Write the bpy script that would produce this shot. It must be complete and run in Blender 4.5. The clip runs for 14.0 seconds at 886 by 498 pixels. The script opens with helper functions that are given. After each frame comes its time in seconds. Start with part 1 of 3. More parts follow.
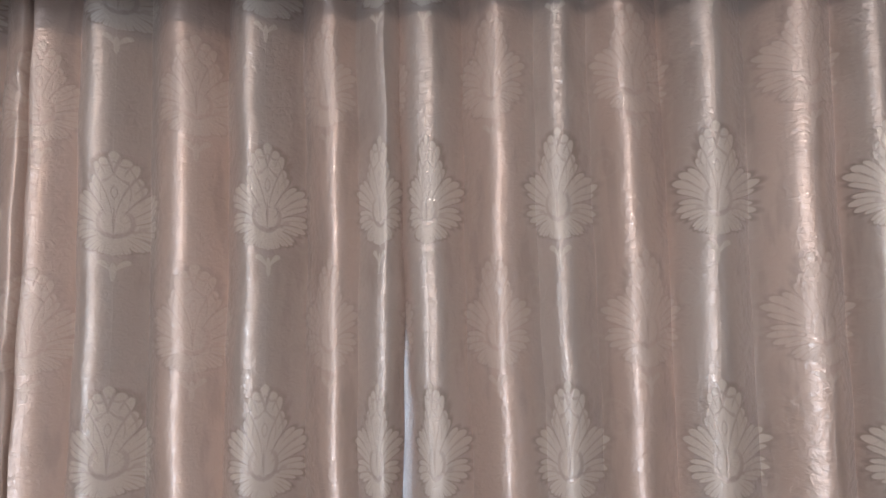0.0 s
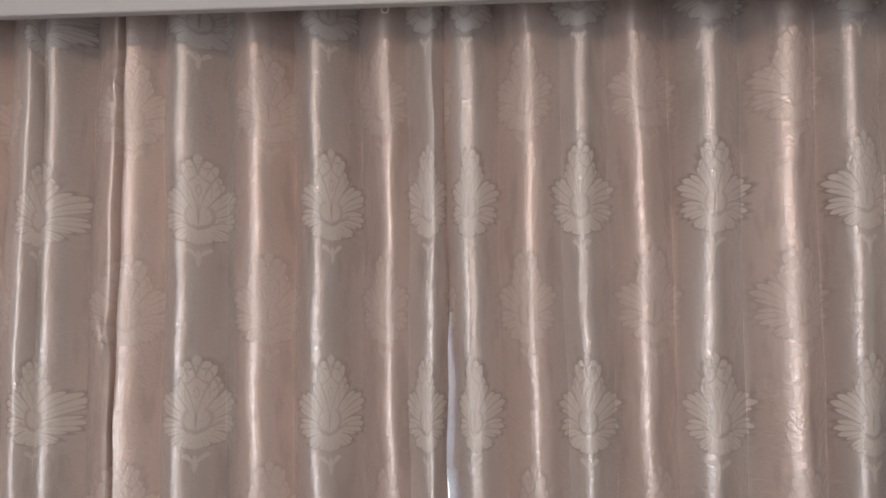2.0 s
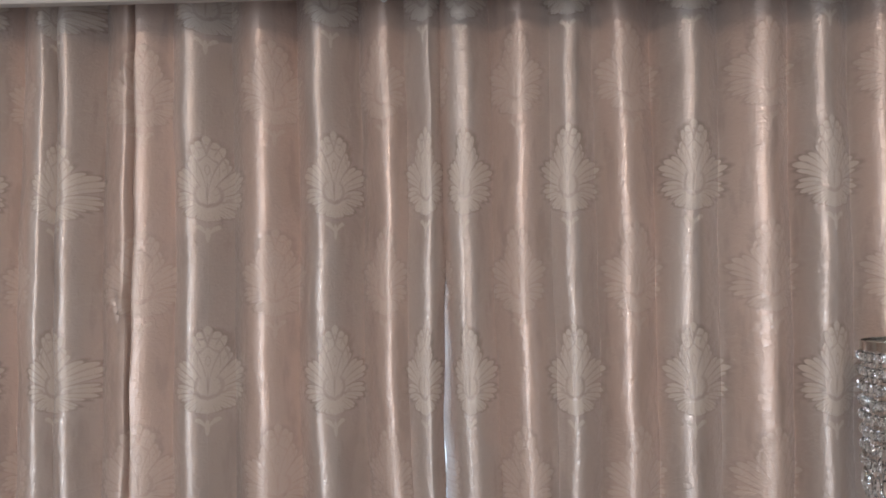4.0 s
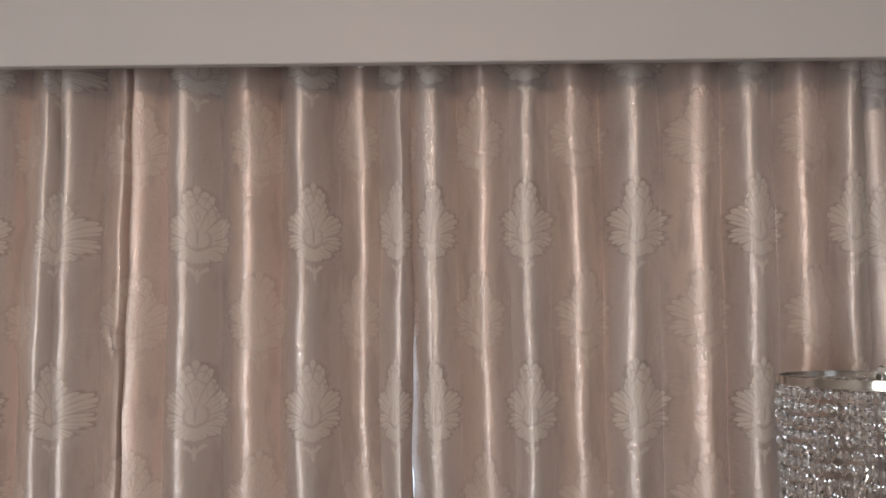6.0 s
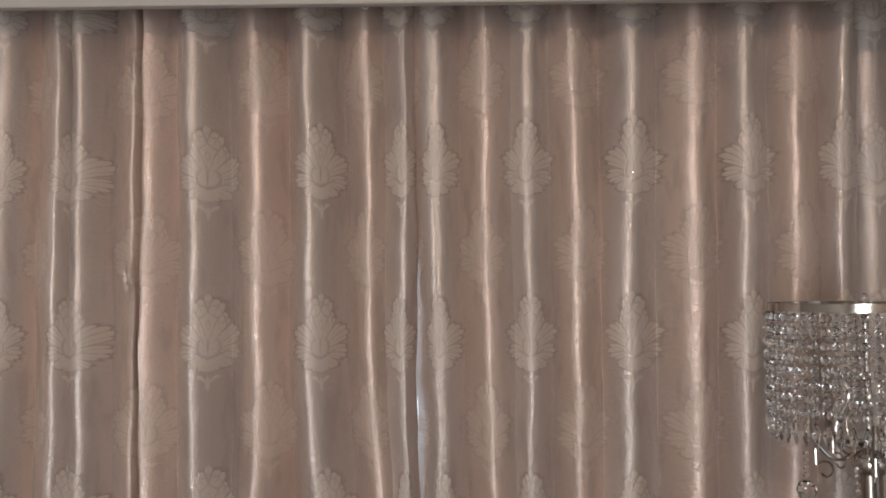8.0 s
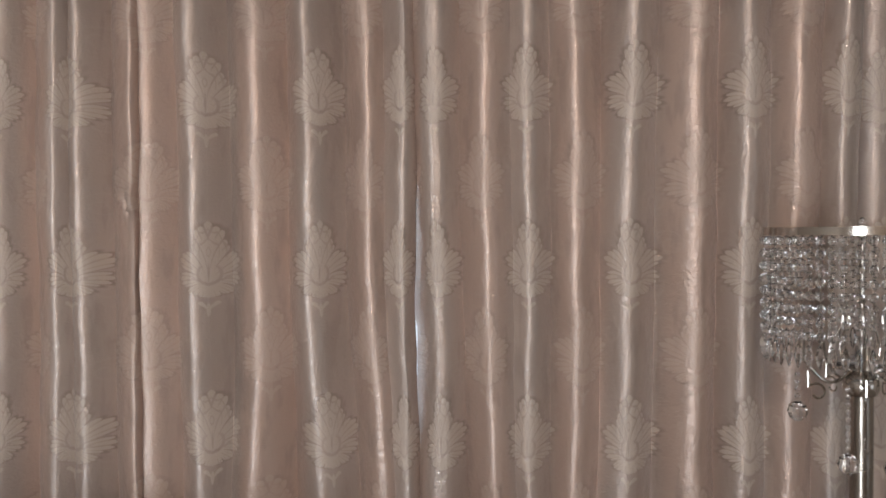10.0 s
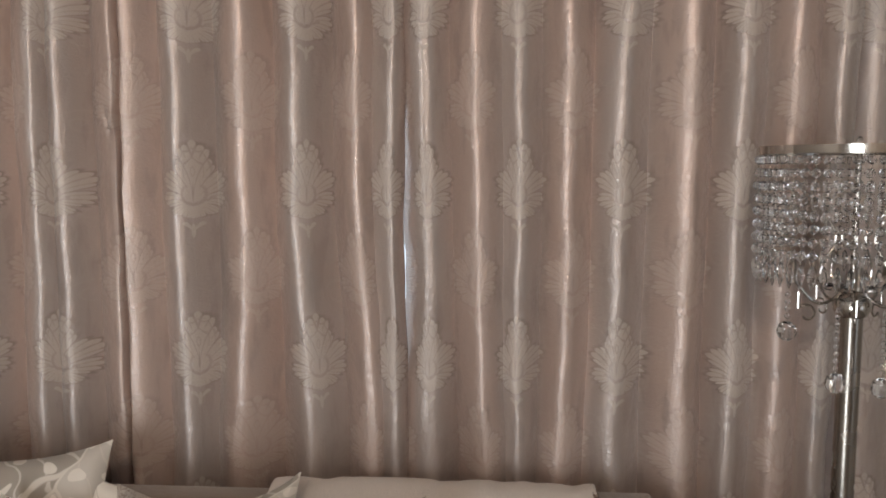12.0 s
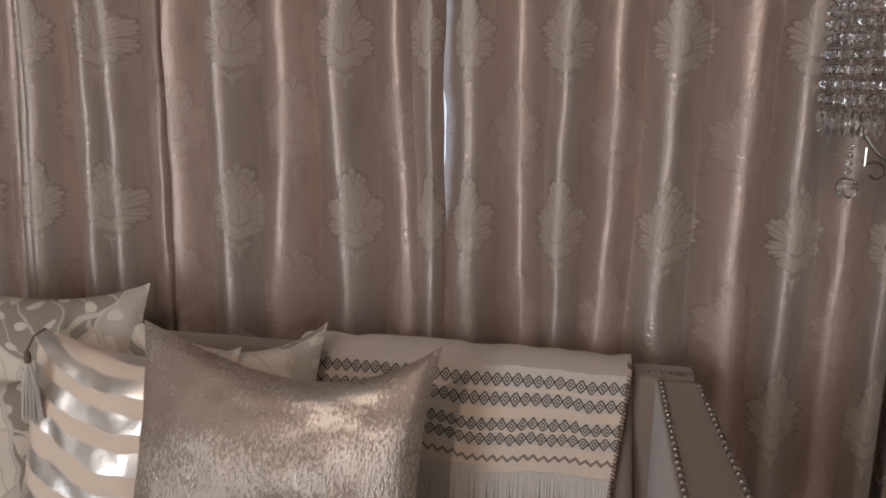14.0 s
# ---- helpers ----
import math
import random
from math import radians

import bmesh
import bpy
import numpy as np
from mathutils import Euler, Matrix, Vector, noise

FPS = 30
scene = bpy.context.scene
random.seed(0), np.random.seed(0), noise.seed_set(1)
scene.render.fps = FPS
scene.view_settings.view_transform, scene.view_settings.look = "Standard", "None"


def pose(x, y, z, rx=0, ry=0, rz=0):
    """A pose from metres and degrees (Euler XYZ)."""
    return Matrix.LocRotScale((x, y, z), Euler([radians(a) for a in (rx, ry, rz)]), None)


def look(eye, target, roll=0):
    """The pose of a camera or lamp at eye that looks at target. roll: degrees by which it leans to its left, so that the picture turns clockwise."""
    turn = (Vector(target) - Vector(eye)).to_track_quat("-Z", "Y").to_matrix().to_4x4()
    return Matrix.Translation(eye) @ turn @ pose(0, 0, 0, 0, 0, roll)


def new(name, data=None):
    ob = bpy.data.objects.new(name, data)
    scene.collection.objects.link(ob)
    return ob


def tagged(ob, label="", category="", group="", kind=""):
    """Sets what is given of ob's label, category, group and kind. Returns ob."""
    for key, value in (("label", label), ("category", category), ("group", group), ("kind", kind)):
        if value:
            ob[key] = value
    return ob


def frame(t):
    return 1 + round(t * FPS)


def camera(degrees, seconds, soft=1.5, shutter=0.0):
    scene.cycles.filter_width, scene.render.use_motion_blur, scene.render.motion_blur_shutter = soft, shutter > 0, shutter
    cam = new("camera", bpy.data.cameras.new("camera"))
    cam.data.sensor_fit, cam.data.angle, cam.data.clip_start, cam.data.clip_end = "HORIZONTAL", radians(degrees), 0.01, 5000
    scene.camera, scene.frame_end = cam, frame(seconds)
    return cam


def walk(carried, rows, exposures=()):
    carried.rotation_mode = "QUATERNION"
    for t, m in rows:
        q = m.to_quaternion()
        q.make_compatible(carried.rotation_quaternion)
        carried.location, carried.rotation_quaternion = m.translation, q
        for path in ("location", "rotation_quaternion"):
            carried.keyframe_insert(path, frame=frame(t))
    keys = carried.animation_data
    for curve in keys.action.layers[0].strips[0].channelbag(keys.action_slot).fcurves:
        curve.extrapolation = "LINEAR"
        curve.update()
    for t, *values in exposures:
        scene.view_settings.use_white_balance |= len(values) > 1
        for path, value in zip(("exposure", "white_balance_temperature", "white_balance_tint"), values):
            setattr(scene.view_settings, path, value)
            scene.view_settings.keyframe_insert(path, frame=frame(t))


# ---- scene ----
cam = camera(57.2, 14.0, soft=1.8)
PATH = [
    (0, (0.142, 0.021, 1.759), (-0.082, 1.993, 2.014), -0.9),
    (0.5, (0.132, -0.031, 1.763), (-0.129, 1.932, 2.039), -0.4),
    (1, (0.128, -0.113, 1.752), (-0.168, 1.842, 2.057), -0.3),
    (1.5, (0.134, -0.15, 1.736), (-0.169, 1.806, 2.027), -0.6),
    (2, (0.098, -0.213, 1.77), (-0.127, 1.766, 1.954), -0.5),
    (2.5, (0.089, -0.272, 1.769), (-0.107, 1.713, 1.906), -0.4),
    (3, (0.075, -0.283, 1.747), (-0.12, 1.703, 1.875), -0.6),
    (5.3, (0.109, -0.405, 1.804), (-0.05, 1.585, 1.911), -0.8),
    (5.5, (0.111, -0.424, 1.794), (-0.035, 1.565, 1.941), -0.7),
    (6, (0.125, -0.474, 1.781), (-0.014, 1.511, 1.974), -0.5),
    (6.5, (0.129, -0.498, 1.77), (-0.003, 1.488, 1.97), -0.2),
    (7, (0.128, -0.517, 1.754), (-0.005, 1.471, 1.931), -0.1),
    (7.5, (0.133, -0.523, 1.728), (-0.014, 1.466, 1.878), -0.2),
    (8, (0.118, -0.532, 1.724), (-0.018, 1.461, 1.822), -0.5),
    (10.5, (0.137, -0.531, 1.681), (-0.018, 1.462, 1.607), -0.4),
    (11, (0.132, -0.524, 1.673), (-0.013, 1.468, 1.562), -0.3),
    (11.5, (0.135, -0.514, 1.659), (-0.003, 1.476, 1.507), -0.1),
    (12, (0.14, -0.505, 1.655), (0.006, 1.48, 1.456), 0.0),
    (12.5, (0.138, -0.507, 1.657), (0.011, 1.475, 1.424), 0.1),
    (13, (0.148, -0.525, 1.634), (0.001, 1.453, 1.381), 0.1),
    (13.5, (0.21, -0.486, 1.581), (-0.003, 1.478, 1.268), 0.4),
    (14, (0.264, -0.43, 1.539), (-0.105, 1.49, 1.115), 0.9),
]
walk(cam, [(t, look(eye, target, roll)) for t, eye, target, roll in PATH],
     [(0.0, -0.02, 6200, 12), (1.5, -0.02, 6300, 12), (3.0, -0.1, 6400, 12), (5.5, -0.14, 6600, 12), (6.5, -0.17, 6800, 12), (8.0, -0.33, 6900, 13), (11.0, -0.33, 6800, 12),
      (12.5, -0.36, 6800, 11), (13.0, -0.40, 6800, 11), (13.5, -0.62, 6850, 13), (14.0, -0.82, 6850, 15)])

# ---- world and light ----
world = bpy.data.worlds.new("world")
scene.world = world
world.use_nodes = True
wn = world.node_tree
sky = wn.nodes.new("ShaderNodeTexSky")
sky.sky_type, sky.sun_disc = "NISHITA", False
sky.sun_elevation, sky.sun_rotation = radians(42), radians(200)
wn.links.new(sky.outputs[0], wn.nodes["Background"].inputs[0])
wn.nodes["Background"].inputs[1].default_value = 0.12


def area_lamp(name, eye, target, width, height, watts, colour):
    data = bpy.data.lights.new(name, "AREA")
    data.shape, data.size, data.size_y, data.energy, data.color = "RECTANGLE", width, height, watts, colour
    ob = new(name, data)
    ob.matrix_world = look(eye, target)
    return ob


# daylight through the tall glazed door behind the walk, an added side fill, and the warm ceiling lamp whose light the
# pelmet cuts off
area_lamp("door_daylight", (-1.35, -3.42, 1.05), (-0.10, 1.2, 1.05), 1.02, 2.05, 108, (0.80, 0.905, 1.0))
# added cool fill lamp before the closed east wall, no window there
area_lamp("side_fill", (2.9, -1.3, 1.5), (0.0, 1.2, 1.5), 1.2, 1.5, 10, (0.64, 0.81, 1.0))
bulb = bpy.data.lights.new("ceiling_lamp", "POINT")
bulb.energy, bulb.shadow_soft_size, bulb.color = 112, 0.045, (1.0, 0.825, 0.685)
new("ceiling_lamp", bulb).location = (-0.15, -1.85, 2.66)


# ---- material kit ----
class Nodes:
    """Small kit to write node arithmetic as formulas."""

    def __init__(self, tree):
        self.tree = tree

    def put(self, kind, **sets):
        n = self.tree.nodes.new(kind)
        for k, v in sets.items():
            setattr(n, k, v)
        return n

    def feed(self, socket, value):
        if isinstance(value, V):
            self.tree.links.new(value.out, socket)
        elif isinstance(value, bpy.types.NodeSocket):
            self.tree.links.new(value, socket)
        else:
            socket.default_value = value

    def math(self, op, a, b=None, c=None):
        n = self.put("ShaderNodeMath", operation=op)
        for i, v in enumerate((a, b, c)):
            if v is not None:
                self.feed(n.inputs[i], v)
        return V(self, n.outputs[0])

    def noise(self, vector, scale, detail=3.0, rough=0.55, distortion=0.0):
        n = self.put("ShaderNodeTexNoise")
        self.feed(n.inputs["Vector"], vector)
        for k, v in (("Scale", scale), ("Detail", detail), ("Roughness", rough), ("Distortion", distortion)):
            n.inputs[k].default_value = v
        return V(self, n.outputs[0])

    def stretch(self, vector, sx, sy, sz):
        n = self.put("ShaderNodeMapping")
        self.feed(n.inputs[0], vector)
        n.inputs["Scale"].default_value = (sx, sy, sz)
        return n.outputs[0]

    def mix(self, f, a, b):
        n = self.put("ShaderNodeMix", data_type="RGBA")
        self.feed(n.inputs[0], f)
        for i, v in ((6, a), (7, b)):
            self.feed(n.inputs[i], v if not isinstance(v, tuple) else (*v[:3], 1.0))
        return n.outputs[2]

    def smooth(self, v, lo, hi, to_lo=0.0, to_hi=1.0):
        n = self.put("ShaderNodeMapRange", interpolation_type="SMOOTHSTEP")
        for i, x in enumerate((v, lo, hi, to_lo, to_hi)):
            self.feed(n.inputs[i], x)
        return V(self, n.outputs[0])

    def bump(self, height, strength, distance, before=None):
        n = self.put("ShaderNodeBump")
        self.feed(n.inputs["Height"], height)
        n.inputs["Strength"].default_value, n.inputs["Distance"].default_value = strength, distance
        if before is not None:
            self.feed(n.inputs["Normal"], before)
        return n.outputs[0]


class V:
    def __init__(self, kit, out):
        self.kit, self.out = kit, out

    def __add__(self, o): return self.kit.math("ADD", self, o)
    def __radd__(self, o): return self.kit.math("ADD", self, o)
    def __sub__(self, o): return self.kit.math("SUBTRACT", self, o)
    def __rsub__(self, o): return self.kit.math("SUBTRACT", o, self)
    def __mul__(self, o): return self.kit.math("MULTIPLY", self, o)
    def __rmul__(self, o): return self.kit.math("MULTIPLY", self, o)
    def __truediv__(self, o): return self.kit.math("DIVIDE", self, o)
    def abs(self): return self.kit.math("ABSOLUTE", self)
    def sin(self): return self.kit.math("SINE", self)
    def cos(self): return self.kit.math("COSINE", self)
    def sqrt(self): return self.kit.math("SQRT", self)
    def less(self, o): return self.kit.math("LESS_THAN", self, o)
    def more(self, o): return self.kit.math("GREATER_THAN", self, o)
    def max(self, o): return self.kit.math("MAXIMUM", self, o)
    def min(self, o): return self.kit.math("MINIMUM", self, o)
    def round(self): return self.kit.math("ROUND", self)
    def frac(self): return self.kit.math("FRACT", self)


def material(name):
    m = bpy.data.materials.new(name)
    m.use_nodes = True
    k = Nodes(m.node_tree)
    bsdf = m.node_tree.nodes["Principled BSDF"]
    tc = k.put("ShaderNodeTexCoord")
    return m, k, bsdf, tc


def plain(name, colour, rough=0.6, metal=0.0, vary=0.12, scale=18.0, relief=0.15, grain=220.0, sheen=0.0):
    """A surface with blotches at one scale and fine grain at another."""
    m, k, b, tc = material(name)
    big = k.noise(tc.outputs["Object"], scale, 4)
    fine = k.noise(tc.outputs["Object"], grain, 2)
    dark = tuple(c * (1 - vary) for c in colour)
    pale = tuple(min(1, c * (1 + vary)) for c in colour)
    k.feed(b.inputs["Base Color"], k.mix(big * 0.6 + fine * 0.4, dark, pale))
    k.feed(b.inputs["Roughness"], k.smooth(big, 0.3, 0.7, rough * 0.88, min(1, rough * 1.1)))
    b.inputs["Metallic"].default_value = metal
    b.inputs["Sheen Weight"].default_value = sheen
    if relief:
        k.feed(b.inputs["Normal"], k.bump(fine, relief, 0.0015))
    return m


def motif_group():
    """The damask flower: X, Y from -1 to 1 give its woven mask."""
    g = bpy.data.node_groups.new("damask_flower", "ShaderNodeTree")
    for n in ("X", "Y"):
        g.interface.new_socket(n, in_out="INPUT", socket_type="NodeSocketFloat")
    for n in ("Mask", "Edge"):
        g.interface.new_socket(n, in_out="OUTPUT", socket_type="NodeSocketFloat")
    k = Nodes(g)
    gi, go = k.put("NodeGroupInput"), k.put("NodeGroupOutput")
    ax, y = V(k, gi.outputs[0]).abs(), V(k, gi.outputs[1])
    dy = y + 0.30
    a = k.math("ARCTAN2", ax, dy)
    r = (ax * ax + dy * dy).sqrt()
    # half width of the flower at each height: a crown on top, wide leaves at the middle
    ramp = k.put("ShaderNodeValToRGB")
    k.feed(ramp.inputs[0], y * 0.5 + 0.5)
    el = ramp.color_ramp.elements
    stops = ((0.0, 0.0), (0.185, 0.0), (0.205, 0.26), (0.25, 0.60), (0.31, 0.72), (0.37, 0.82), (0.45, 0.95), (0.55, 0.98), (0.62, 0.85),
             (0.68, 0.68), (0.74, 0.48), (0.79, 0.36), (0.84, 0.36), (0.90, 0.33), (0.95, 0.21), (0.995, 0.0))
    el[0].position, el[1].position = stops[0][0], stops[-1][0]
    el[0].color = el[1].color = (0, 0, 0, 1)
    for at, w in stops[1:-1]:
        e = el.new(at)
        e.color = (w, w, w, 1)
    half = V(k, ramp.outputs[0])
    # leaves that spring from the heart and curl outwards, each with small lobes at the rim
    p = a * 1.55 - r * 0.55 + 0.52
    off = (p.frac() - 0.5).abs() * 2.0
    lobe = ((p * 4.0).frac() - 0.5).abs() * 2.0
    rim = half * (1.0 - off * off * off * 0.50 - lobe * lobe * 0.20)
    body = k.smooth(rim - ax, -0.012, 0.014)
    reach = ax / (half + 0.03)
    # thin dark lines between the leaves and along their veins
    between = k.smooth(1.0 - off, 0.03, 0.11).max(k.smooth(r, 0.40, 0.26))
    veins = k.smooth(1.0 - lobe, 0.08, 0.26).max(k.smooth(reach, 0.82, 0.92)).max(k.smooth(reach, 0.44, 0.32))
    mid = k.smooth(off, 0.03, 0.10).max(k.smooth(reach, 0.66, 0.76)).max(k.smooth(r, 0.26, 0.18))
    lines = between * (veins * 0.8 + 0.2) * (mid * 0.8 + 0.2)
    # scaled crown above the heart
    up = y - 0.34
    fan = (ax * ax * 1.5 + up * up).sqrt()
    tier = (fan * 5.2 + ((ax * 16.0).sin().abs()) * 0.28).frac()
    scales = k.smooth((tier - 0.5).abs(), 0.05, 0.13).max(k.smooth(ax, 0.34, 0.42)).max(k.smooth(y, 0.26, 0.18)).max(k.smooth(y, 0.86, 0.92))
    # open tulip round the heart, and the calyx below it
    ty = y + 0.12
    cup = ((ax * ax * 4.6 + ty * ty * 6.0) - 0.30).abs()
    tulip = k.smooth(cup, 0.04, 0.11).max(k.smooth(ty, 0.12, 0.20))
    core = k.smooth(ax + (ty - 0.02).abs() * 0.10, 0.012, 0.035).max(k.smooth(y, 0.05, 0.15))
    sill = k.smooth((y + 0.36 - ax * 0.35 - (ax * 22.0).sin().abs() * 0.03).abs(), 0.012, 0.035).max(k.smooth(ax, 0.40, 0.48))
    flower = body * lines * (scales * 0.75 + 0.25) * (tulip * 0.8 + 0.2) * core * (sill * 0.75 + 0.25)
    # small lily that hangs below
    hook = (ax - 0.13) / 0.12
    leaf = (y + 0.76 - (ax - 0.13) * 0.6 + hook * hook * 0.05) / 0.05
    lily = k.smooth(hook * hook + leaf * leaf, 0.75, 1.05, 1.0, 0.0)
    sy = (y + 0.88) / 0.15
    stem = k.smooth((ax / 0.05) * (ax / 0.05) + sy * sy, 0.8, 1.05, 1.0, 0.0)
    k.feed(go.inputs[0], flower.max(lily).max(stem))
    # mask for the shade of the satin round the leaves
    k.feed(go.inputs[1], k.smooth(rim - ax, -0.20, -0.03) * k.smooth(half, 0.04, 0.16) * (1.0 - body))
    return g


FLOWER = motif_group()


def damask(name):
    """Satin jacquard in broad two-tone stripes: matt flowers on a glossy ground, in half-drop rows; UV is (columns, repeats)."""
    m, k, b, tc = material(name)
    sep = k.put("ShaderNodeSeparateXYZ")
    k.feed(sep.inputs[0], tc.outputs["UV"])
    u, v = V(k, sep.outputs[0]), V(k, sep.outputs[1])
    flower, edge = [], []
    for shift in (0.0, 0.5):
        uu, vv = u + shift, v + shift
        gn = k.put("ShaderNodeGroup", node_tree=FLOWER)
        k.feed(gn.inputs[0], (uu - uu.round()) * 3.45)
        k.feed(gn.inputs[1], (vv - vv.round()) * 3.55)
        flower.append(V(k, gn.outputs[0]))
        edge.append(V(k, gn.outputs[1]))
    ash = k.smooth((u * 6.28318).cos(), -0.55, 0.55)  # 1 in the ash-grey stripes, 0 in the rose ones
    # curled tendrils between the columns
    cx = (u * 2.0 + 0.5)
    tx = (cx - cx.round()) - (v * 12.566).sin() * 0.12
    ty = (v * 4.0).frac() - 0.5
    rad = (tx * tx * 2.6 + ty * ty).sqrt()
    ang = k.math("ARCTAN2", tx * 1.6, ty)
    coil = ((rad * 5.0 + ang * 0.159).frac() - 0.5).abs()
    tendril = k.smooth(coil, 0.10, 0.17, 1.0, 0.0) * k.smooth(rad, 0.30, 0.42, 1.0, 0.0)
    cloud = k.noise(k.stretch(tc.outputs["Object"], 9.0, 9.0, 1.3), 1.0, 3.0)
    blot = k.noise(k.stretch(tc.outputs["Object"], 26.0, 26.0, 7.0), 1.0, 3.0)
    thread = k.noise(k.stretch(tc.outputs["Object"], 900.0, 900.0, 160.0), 1.0, 2.0)
    weave = (flower[0]).max(flower[1] * 0.62).max(tendril * 0.16)
    rose = k.mix(cloud, (0.415, 0.298, 0.248), (0.52, 0.402, 0.345))
    grey = k.mix(cloud, (0.345, 0.279, 0.246), (0.445, 0.374, 0.335))
    ground = k.mix(ash, rose, grey)
    ground = k.mix(k.smooth(blot, 0.52, 0.66) * 0.30, ground, (0.25, 0.19, 0.165))
    # shade beside the flowers, painted as a darker ground colour
    rim_shade = edge[0].max(edge[1] * 0.45) * k.smooth(cloud, 0.30, 0.60, 0.15, 0.65)
    ground = k.mix(rim_shade, ground, (0.225, 0.170, 0.145))
    bloom = k.mix(ash, (0.490, 0.385, 0.327), (0.455, 0.385, 0.334))
    colour = k.mix(weave, ground, bloom)
    colour = k.mix(thread * 0.22, colour, (0.28, 0.22, 0.19))
    k.feed(b.inputs["Base Color"], colour)
    k.feed(b.inputs["Metallic"], 0.46 - weave * 0.40)
    k.feed(b.inputs["Roughness"], 0.43 + weave * 0.10)
    b.inputs["Specular IOR Level"].default_value = 0.9
    k.feed(b.inputs["Coat Weight"], 0.72 - weave * 0.15)
    b.inputs["Coat Roughness"].default_value = 0.13
    b.inputs["Sheen Weight"].default_value = 0.08
    b.inputs["Anisotropic"].default_value = 0.4
    b.inputs["Anisotropic Rotation"].default_value = 0.25
    k.feed(b.inputs["Tangent"], k.put("ShaderNodeTangent", direction_type="UV_MAP", uv_map="UVMap").outputs[0])
    creases = k.noise(k.stretch(tc.outputs["Object"], 20.0, 20.0, 22.0), 1.0, 3.0, 0.5, 0.6)
    ripples = k.noise(k.stretch(tc.outputs["Object"], 60.0, 60.0, 80.0), 1.0, 4.0, 0.66, 1.2)
    puckers = k.noise(k.stretch(tc.outputs["Object"], 55.0, 55.0, 74.0), 1.0, 2.0, 0.5, 1.2)
    n1 = k.bump(creases, 0.16, 0.006)
    n2 = k.bump(puckers + weave * 0.30, 0.95, 0.0046, n1)
    k.feed(b.inputs["Normal"], k.bump(ripples + weave * 0.25, 0.46, 0.0042, n1))
    k.feed(b.inputs["Coat Normal"], n2)
    return m


def glass(name, tint=(1, 1, 1), rough=0.0, ior=1.5):
    m, k, b, tc = material(name)
    b.inputs["Base Color"].default_value = (*tint, 1)
    b.inputs["Transmission Weight"].default_value = 1.0
    b.inputs["Roughness"].default_value, b.inputs["IOR"].default_value = rough, ior
    return m


M_CURTAIN = damask("damask_satin")
M_PELMET = plain("pelmet_paint", (0.365, 0.338, 0.322), 0.55, 0, 0.05, 5, 0.08, 300)
M_WALL = plain("wall_paint", (0.46, 0.42, 0.38), 0.7, 0, 0.05, 4, 0.1)
M_CEIL = plain("ceiling_paint", (0.66, 0.64, 0.61), 0.8, 0, 0.03, 3, 0.05)
M_FLOOR = plain("floor_tile", (0.30, 0.26, 0.225), 0.35, 0, 0.15, 6, 0.05)
M_FRAME = plain("white_frame", (0.75, 0.75, 0.76), 0.4, 0, 0.04, 8, 0.03)
M_SOFA = plain("grey_upholstery", (0.240, 0.186, 0.156), 0.8, 0, 0.14, 30, 0.5, 700, 0.35)
M_CHROME = plain("chrome", (0.48, 0.45, 0.415), 0.14, 1.0, 0.06, 25, 0.02, 90)
M_POLE = plain("polished_nickel", (0.30, 0.27, 0.24), 0.26, 1.0, 0.06, 25, 0.02, 90)
M_CRYSTAL = glass("crystal", (0.97, 0.98, 1.0), 0.0, 1.55)
M_PANE = glass("pane", (0.95, 0.98, 1.0), 0.0, 1.45)


def glow(name, colour, strength):
    m, k, b, tc = material(name)
    haze = k.noise(tc.outputs["Object"], 0.5, 3)
    b.inputs["Base Color"].default_value = (0, 0, 0, 1)
    b.inputs["Roughness"].default_value = 1.0
    k.feed(b.inputs["Emission Color"], k.mix(haze, colour, (0.95, 0.98, 1.0)))
    b.inputs["Emission Strength"].default_value = strength
    return m


M_SKY = glow("outdoor_haze", (0.62, 0.78, 1.0), 2.2)


